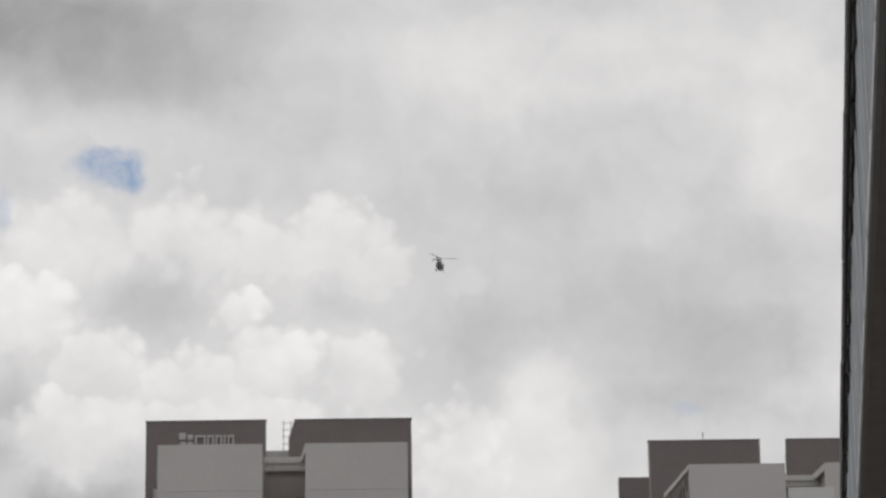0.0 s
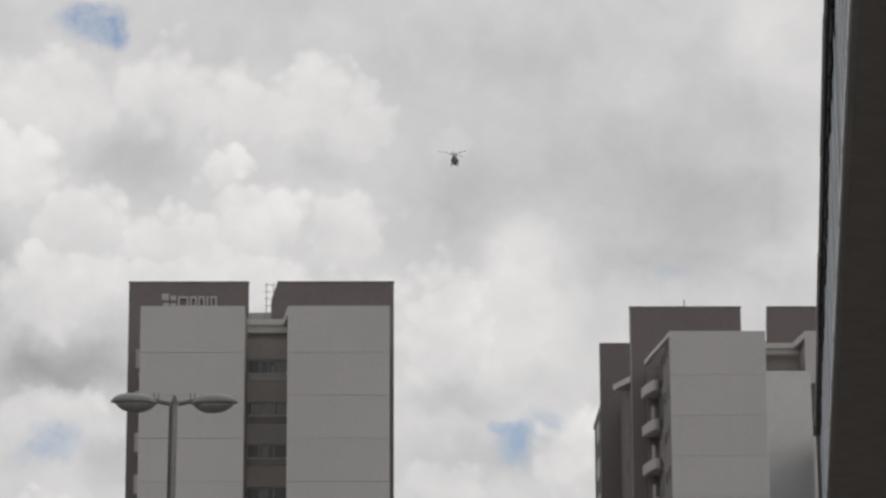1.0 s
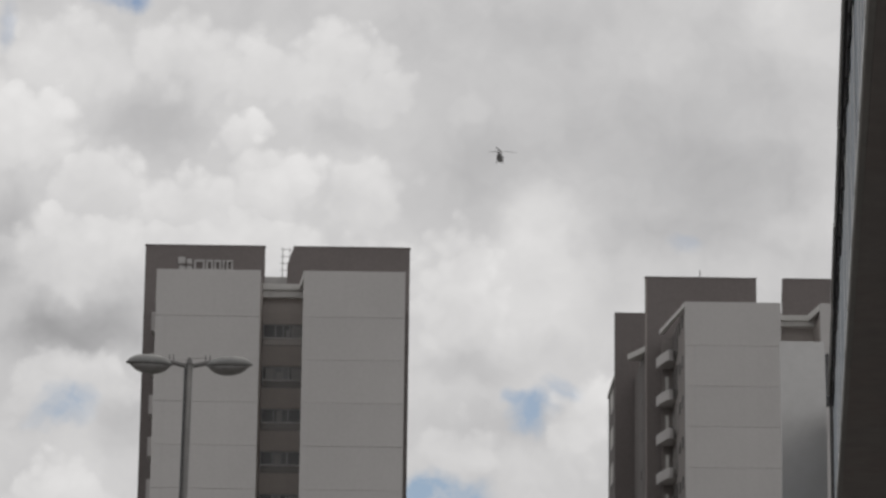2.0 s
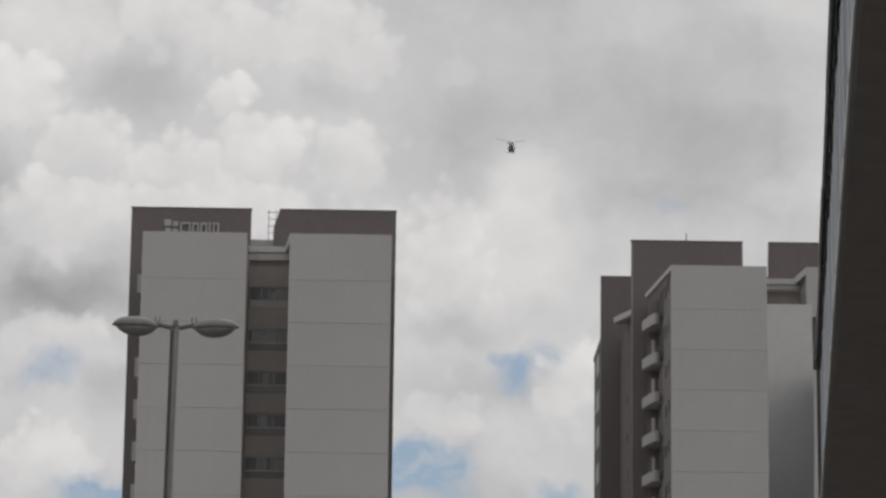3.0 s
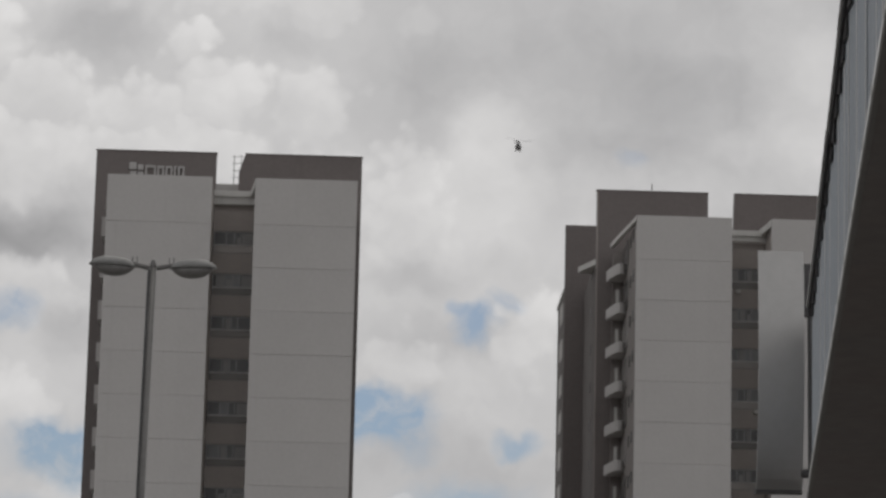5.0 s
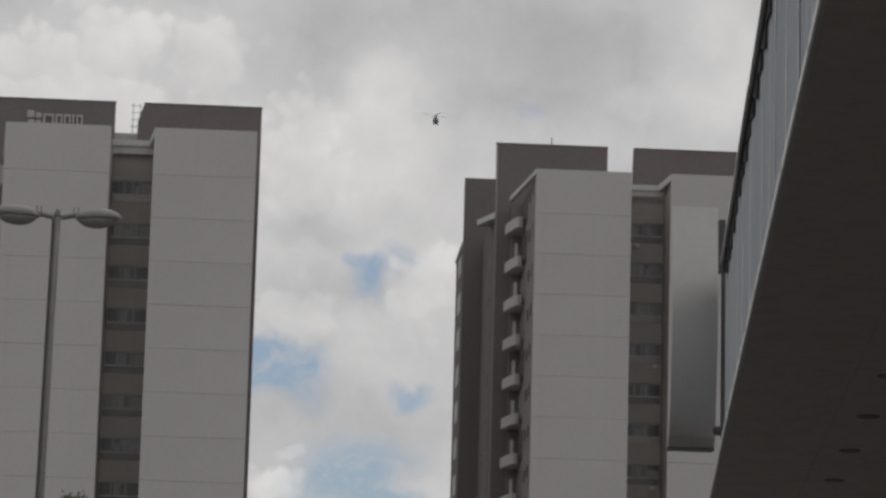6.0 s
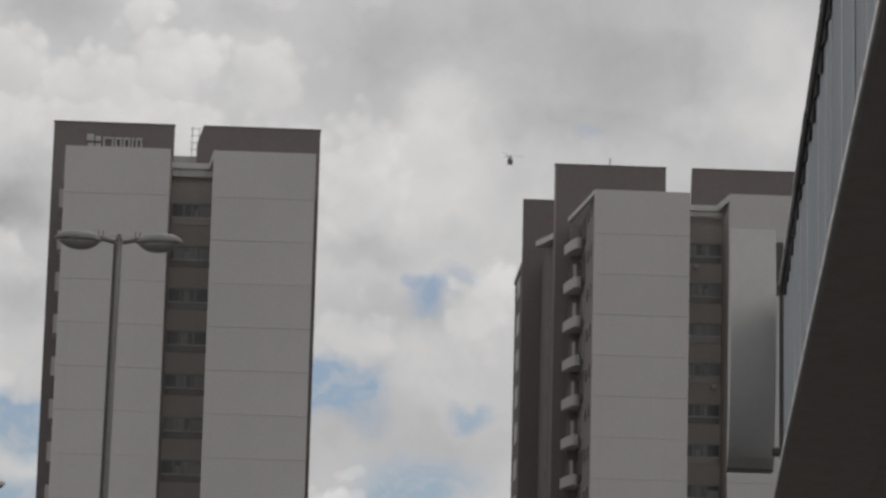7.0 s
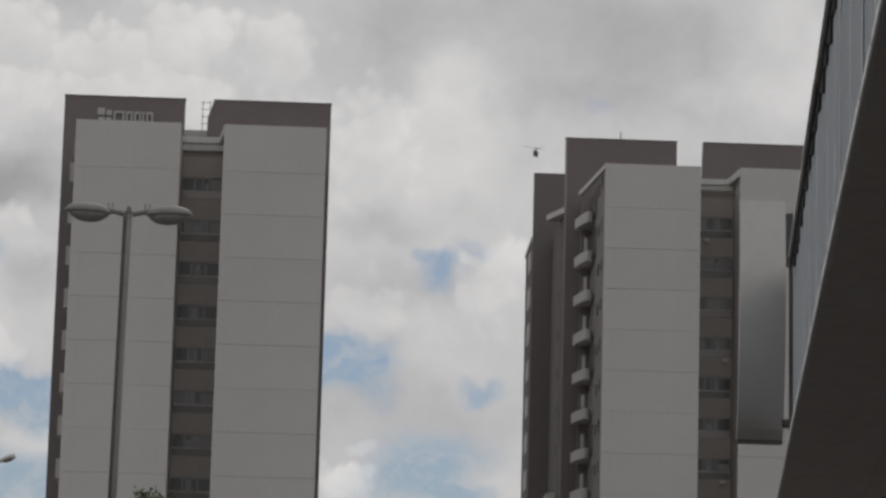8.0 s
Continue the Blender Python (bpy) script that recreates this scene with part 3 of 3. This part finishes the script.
def single_lamp(m, height, reach, rise, label):
    """One raised arm that ends in a tapered head."""
    s = tagged(new("street_lamp"), label, "street lamp", "street lamps")
    s.matrix_world = m
    part("pole", add_tube(bmesh.new(), (0, 0, 0), (0, 0, height), 0.09, 0.055, 12), M_STEEL, s)
    way = Vector((math.cos(radians(rise)), 0, math.sin(radians(rise))))
    side = Vector((-way.z, 0, way.x))
    root = Vector((0, 0, height - 0.06))
    part("arm", add_tube(bmesh.new(), root, root + way * (reach + 0.06), 0.04, 0.03, 8), M_STEEL, s)
    rings = []
    for k in range(9):
        f = k / 8
        fat = (0.36 + 0.64 * math.sin(math.pi * min(0.62 * f + 0.05, 0.5))) * (1 if f < 0.85 else 1 - 2.6 * (f - 0.85))
        c = root + way * (reach + 0.52 * f)
        rings.append([c + Vector((0, 0.15 * fat * math.cos(q), 0)) + side * (0.105 * fat * math.sin(q)) for q in (math.tau * j / 10 for j in range(10))])
    head = part("head", add_loft(bmesh.new(), rings), M_TRIM, s, "pale grey tapered lamp head", True)
    bowl = [[c - side * 0.02 for c in ring[5:]] + [ring[0] - side * 0.02] for ring in rings[2:7]]
    part("lens", add_loft(bmesh.new(), bowl), M_LENS, head, "dull lens under the head")


single_lamp(pose(2.62, 100, 0), 12.55, 0.25, 4, "distant grey street lamp with one short arm")
single_lamp(pose(-13.08, 100, 0), 13.18, 0.5, 22, "distant grey street lamp beside the tower")


# ------------------------------------------------------------------ ribbed building with canopy
WALL_X, WALL_T = 0.770, 0.1177          # wall line: x = WALL_X + WALL_T * (y - 20)
EAVE, CROWN = 7.06, 9.44
NEAR, FAR = 7.0, 41.5


def wall_pose(y):
    return Matrix.Translation((WALL_X + WALL_T * (y - 20), y, 0)) @ pose(0, 0, 0, 0, 0, -math.degrees(math.atan(WALL_T)))


def ribbed_building():
    """Clad upper storey over a dark soffit; local y runs along the wall, x points into the building."""
    b = tagged(new("ribbed_building"), "low building with blue-grey ribbed cladding above a dark soffit", "building")
    b.matrix_world = wall_pose(NEAR)
    n = math.hypot(1, WALL_T) * (FAR - NEAR)
    count = 36
    w = n / count
    # one cladding sheet: trapezoid ribs drawn up the wall
    prof = []
    for i in range(4):
        p = w / 4
        prof += [(0.10, i * p), (0.10, i * p + p * 0.55), (0.084, i * p + p * 0.65), (0.084, i * p + p * 0.9)]
    prof += [(0.10, w - 0.006), (0.13, w - 0.006), (0.13, 0.0)]
    sheet = part("cladding_sheet", add_prism(bmesh.new(), prof, EAVE + 0.06, CROWN - 0.02), M_CLAD, b)
    sheet.location.x = -0.045
    rnd = random.Random(4)
    for i in range(1, count):
        share(sheet, "cladding_sheet", x=-0.045 + rnd.uniform(-0.006, 0.006), y=i * w, parent=b)
    for k in (3, 5, 8, 9, 11, 13, 14, 15, 17, 19, 21, 22, 24, 27, 29, 31):
        yy = k * w + rnd.uniform(0.05, 0.25)
        part("seam_strip", box(0.030, 0.037, yy, yy + 0.05, EAVE + 0.06, CROWN - 0.08), M_FLASH, b, "pale seam strip")
    # jagged shade between gutter and sheet tops, modelled as dark wedges, one a sheet
    for k in range(count):
        yy, low = k * w + rnd.uniform(-0.06, 0.06), rnd.uniform(0.21, 0.29)
        part("rib_shade_wedge", add_prism(bmesh.new(), [(yy, CROWN - 0.04), (yy, CROWN - 0.04 - low), (yy + 0.12, CROWN - 0.03 - low), (yy + w * 0.99, CROWN - 0.10), (yy + w * 0.98, CROWN - 0.04)], 0.012, 0.03, "x"), M_GAP, b)
    part("inner_wall", box(0.14, 0.24, 0, n, EAVE + 0.02, CROWN - 0.05), M_DARKMETAL, b)
    # crown flashing in uneven lengths, its dark underside and lip
    y, k = 0.0, 0
    while y < n:
        l = min(rnd.uniform(3.0, 4.2), n - y)
        dx, dz = rnd.uniform(-0.005, 0.005), rnd.uniform(-0.012, 0.012)
        part("flashing", add_prism(bmesh.new(), [(-0.035 + dx, CROWN + 0.06 + dz), (-0.035 + dx, CROWN + 0.022 + dz), (-0.015 + dx, CROWN + 0.022 + dz), (-0.015 + dx, CROWN + 0.045 + dz), (0.3, CROWN + 0.10 + dz), (0.3, CROWN + 0.12 + dz)], y + 0.01, y + l - 0.005, "y"), M_FLASH, b, "pale crown flashing")
        part("gutter", box(-0.01 + dx, 0.10, y, y + l, CROWN - 0.085 + dz, CROWN + 0.02 + dz), M_GAP, b, "dark gutter under the flashing")
        y, k = y + l, k + 1
    # lower trim
    part("drip_trim", box(-0.02, -0.004, 0, n, EAVE - 0.002, EAVE + 0.07), M_FLASH, b, "pale drip trim along the eave")
    part("edge_board", box(-0.004, 0.036, 0, n + 12, EAVE, EAVE + 0.055), M_EDGE, b, "grey edge board beside the soffit")
    for i in range(int(n / 1.9)):
        yy = 0.7 + i * 1.9 + rnd.uniform(-0.2, 0.2)
        part("trim_clip", box(-0.025, -0.006, yy, yy + 0.035, EAVE + 0.002, EAVE + 0.074), M_JOINT, b, "small grey trim clip")
    # soffit in boards
    for i in range(10):
        x0 = 0.036 + i * 1.2
        part("soffit_board", box(x0 + 0.002, x0 + 1.198, 0, n + 12, EAVE, EAVE + 0.05), M_SOFFIT, b)
    part("roof", box(0.0, 12.2, 0, n, CROWN - 0.05, CROWN + 0.05), M_ROOF, b)
    part("end_wall", box(0.24, 12.2, n - 0.2, n, EAVE + 0.05, CROWN - 0.06), M_CLAD, b)
    part("near_wall", box(0.24, 12.2, 0, 0.2, EAVE + 0.05, CROWN - 0.06), M_CLAD, b)
    # unseen wall: carries the canopy, set close to the eave to darken the soffit
    part("unseen_back_wall", box(4.6, 12.2, 0, n + 12, 0, EAVE - 0.01), M_SIDE, b)
    return b


ribbed_building()


def downlight(m):
    """Unlit recessed downlight: a trim ring round a dark sunk lens."""
    d = tagged(new("recessed_downlight"), "unlit dark recessed downlight in the canopy soffit", "ceiling light", "canopy downlights")
    d.matrix_world = m
    n = 20
    rings = [[(q * math.cos(math.tau * i / n), q * math.sin(math.tau * i / n), z) for i in range(n)] for q, z in ((0.145, 0.0), (0.14, -0.012), (0.115, -0.014), (0.108, -0.002))]
    part("trim_ring", add_loft(bmesh.new(), rings, False), M_DARKMETAL, d, "dark trim ring", True)
    bm = bmesh.new()
    bmesh.ops.create_circle(bm, cap_ends=True, segments=n, radius=0.112, matrix=Matrix.Translation((0, 0, -0.004)))
    part("lens", bm, M_BLACK, d, "dark unlit lens")


for k in range(7):
    downlight(wall_pose(NEAR) @ Matrix.Translation((1.62, 21.9 + 3.17 * k, EAVE)))


def blade_sign():
    """Upright sign of bowed sheet metal on a dark post, fixed to the end of the clad wall."""
    s = tagged(new("blade_sign"), "upright bowed grey metal sign on dark brackets", "sign")
    s.matrix_world = pose(2.737, 42.45, 7.20)
    h, w = 3.17, 0.602
    bm = bmesh.new()
    rows = []
    bow = [0.0]
    for i in range(24):
        bow.append(bow[-1] + h / 24 * math.tan(radians(-22 + 31 * (i / 23) ** 0.52)))
    low = max(bow)
    bow = [b - low - 0.02 for b in bow]
    for i in range(25):
        a = -0.5 + i / 24
        yy = bow[i]
        rows.append([bm.verts.new((x, yy, h * (a + 0.5))) for x in (0.0, 0.02, w - 0.02, w)] + [bm.verts.new((w, yy + 0.03, h * (a + 0.5))), bm.verts.new((0.0, yy + 0.03, h * (a + 0.5)))])
    for r, q in zip(rows, rows[1:]):
        for i in range(6):
            bm.faces.new((r[i], r[(i + 1) % 6], q[(i + 1) % 6], q[i]))
    bm.faces.new(rows[0])
    bm.faces.new(rows[-1])
    part("face", bm, M_BLADE, s)
    part("bottom_cap", box(-0.005, w + 0.005, -0.02, 0.21, -0.035, -0.002), M_DARKMETAL, s)
    part("post", add_tube(bmesh.new(), (w + 0.10, -0.1, 0.12), (w + 0.085, -0.1, 2.98), 0.03, None, 8), M_DARKMETAL, s, "thin dark post")
    part("bracket", box(w + 0.012, w + 0.10, -0.16, -0.04, 2.3, 3.0), M_DARKMETAL, s)
    part("bracket", box(w - 0.02, w + 0.16, -0.16, 0.0, 0.16, 0.27, 0.02), M_DARKMETAL, s)
    part("edge_strip", box(w + 0.001, w + 0.02, -0.02, 0.03, 0.0, 2.2), M_FLASH, s, "pale edge strip")


blade_sign()


# ------------------------------------------------------------------ trees
def tree(m, height, spread, seed):
    rnd = random.Random(seed)
    t = tagged(new("tree"), "dark green broadleaf tree before the tower", "tree", "trees")
    t.matrix_world = m
    bm = bmesh.new()
    add_tube(bm, (0, 0, 0), (0.1, 0, height * 0.55), 0.28, 0.16, 10)
    tips = []
    for i in range(9):
        a, z = rnd.uniform(0, math.tau), height * rnd.uniform(0.45, 0.6)
        r = spread * rnd.uniform(0.35, 0.8)
        tip = (r * math.cos(a), r * math.sin(a), height * rnd.uniform(0.7, 0.93))
        add_tube(bm, (0.1, 0, z), tip, 0.09, 0.03, 6)
        tips.append(tip)
    part("trunk", bm, M_BARK, t)
    bm = bmesh.new()
    vs, fs = [], []
    for tip in tips + [(rnd.uniform(-.4, .4) * spread, rnd.uniform(-.4, .4) * spread, height * rnd.uniform(0.82, 0.95)) for _ in range(10)]:
        for _ in range(900):
            d = Vector((rnd.gauss(0, 1), rnd.gauss(0, 1), rnd.gauss(0, 0.8))) * spread * 0.16
            c = Vector(tip) + d
            if c.z > height:
                c.z = height - rnd.random() * 0.3
            u = Vector((rnd.gauss(0, 1), rnd.gauss(0, 1), rnd.gauss(0, 1))).normalized()
            v = u.orthogonal().normalized()
            s = rnd.uniform(0.05, 0.11)
            q = len(vs)
            vs += [c - u * s, c + v * s * 0.5, c + u * s, c - v * s * 0.5]
            fs.append((q, q + 1, q + 2, q + 3))
    bm.free()
    me = bpy.data.meshes.new("crown")
    me.from_pydata(vs, [], fs)
    me.materials.append(M_LEAF)
    crown = new("crown", me)
    crown.parent = t


tree(pose(-7.4, 100, 0), 12.70, 1.7, 11)
tree(pose(-5.6, 101, 0), 12.45, 0.75, 12)


# ------------------------------------------------------------------ helicopter
def ring(x, hw, z0, z1, n=14, power=2.6):
    pts = []
    for i in range(n):
        a = math.tau * i / n
        c, s = math.cos(a), math.sin(a)
        pts.append((hw * math.copysign(abs(c) ** (2 / power), c), x, (z0 + z1) / 2 + (z1 - z0) / 2 * math.copysign(abs(s) ** (2 / power), s)))
    return pts


def build_helicopter():
    """Light helicopter with skids; local +y is its nose, the origin lies under the rotor at the cabin's middle."""
    h = tagged(new("helicopter"), "dark light helicopter with skids and three rotor blades in flight", "helicopter")
    bm = bmesh.new()
    add_loft(bm, [ring(y, w, a, b) for y, w, a, b in ((3.3, 0.14, -0.5, -0.3), (3.0, 0.62, -0.85, 0.1), (2.2, 1.02, -1.05, 0.65), (1.0, 1.12, -1.1, 1.0), (-0.6, 1.12, -1.08, 1.02), (-1.8, 0.95, -0.85, 0.95), (-2.8, 0.5, -0.1, 0.8))])
    fus = part("fuselage", bm, M_HELI, h, "", True)
    part("windscreen", add_loft(bmesh.new(), [ring(y, w, a, b) for y, w, a, b in ((3.05, 0.57, -0.3, 0.12), (2.3, 0.98, -0.2, 0.68), (1.3, 1.13, -0.1, 0.93))]), M_HELIGLASS, fus, "", True)
    part("engine_cowl", add_loft(bmesh.new(), [ring(y, w, a, b) for y, w, a, b in ((1.0, 0.3, 0.8, 1.2), (0.4, 0.5, 0.8, 1.55), (-1.4, 0.5, 0.8, 1.5), (-2.5, 0.3, 0.5, 0.9))]), M_HELI, fus, "", True)
    part("tail_boom", add_loft(bmesh.new(), [ring(y, w, a, b, 10, 2) for y, w, a, b in ((-2.4, 0.42, -0.05, 0.75), (-4.5, 0.26, 0.2, 0.7), (-7.4, 0.15, 0.42, 0.7))]), M_HELI, h, "", True)
    part("tail_fin", add_prism(bmesh.new(), [(-6.7, 0.6), (-7.5, 1.3), (-7.85, 1.3), (-7.6, 0.5), (-7.8, -0.25), (-7.45, -0.25), (-7.0, 0.45)], -0.05, 0.05, "x"), M_HELI, h)
    part("tailplane", box(-1.3, 1.3, -6.3, -5.8, 0.45, 0.52), M_HELI, h)
    part("mast", add_tube(bmesh.new(), (0, 0, 1.2), (0, 0, 2.15), 0.14, 0.10, 10), M_ROTOR, h)
    for sx in (-1, 1):
        bm = bmesh.new()
        add_tube(bm, (sx * 1.0, 2.3, -1.5), (sx * 1.0, -1.9, -1.5), 0.06, None, 8)
        add_tube(bm, (sx * 1.0, 2.3, -1.5), (sx * 1.0, 2.8, -1.3), 0.06, 0.05, 8)
        sk = part("skid", bm, M_ROTOR, h)
        for yy in (1.2, -1.2):
            part("strut", add_tube(bmesh.new(), (sx * 1.0, yy, -1.5), (sx * 0.6, yy, -0.95), 0.05, None, 8), M_ROTOR, sk)
    rotor = tagged(new("main_rotor"), "three-bladed main rotor")
    rotor.parent = h
    part("hub", add_tube(bmesh.new(), (0, 0, -0.08), (0, 0, 0.16), 0.32, 0.18, 12), M_ROTOR, rotor)
    for i in range(3):
        a = math.tau * i / 3
        bm = bmesh.new()
        rows = []
        for r, c in ((0.25, 0.12), (0.9, 0.18), (1.1, 0.20), (5.2, 0.20), (5.35, 0.14)):
            z = 0.05 + 0.035 * r
            rows.append([(r * math.cos(a) - s * math.sin(a), r * math.sin(a) + s * math.cos(a), z + dz) for s, dz in ((-c, 0), (0, 0.05), (c, 0), (0, -0.04))])
        part("blade", add_loft(bm, rows), M_ROTOR, rotor)
    tail = tagged(new("tail_rotor"), "two-bladed tail rotor")
    tail.parent = h
    part("tail_blade", box(-0.03, 0.03, -0.93, 0.93, -0.09, 0.09), M_ROTOR, tail)
    return h, rotor, tail


HELI, ROTOR, TAIL_ROTOR = build_helicopter()


# ------------------------------------------------------------------ what moves
def motions():
    flight = [(0, 2.7, 893.2, 254.6), (1, 12.2, 943.2, 258.2), (2, 21.6, 992.5, 262.1), (3.5, 35.9, 1065.7, 267.2), (4.2, 42.5, 1099.3, 269.4),
              (5.5, 55.6, 1161.6, 273.7), (6.5, 64.9, 1207.9, 276.8), (7.5, 73.7, 1253.6, 279.8), (8, 78.0, 1276.4, 281.4)]
    walk(HELI, [(t, pose(x, y, z, 3, 5, -6)) for t, x, y, z in flight])
    # about 6.5 turns a second, keyed every thirtieth
    step = 77.75
    walk(ROTOR, [(i / 30, pose(0, 0, 2.15, 0, 0, -step * i + 4)) for i in range(241)])
    walk(TAIL_ROTOR, [(i / 30, pose(-0.22, -7.75, 0.75, 85 * i, 0, 0)) for i in range(241)])


motions()
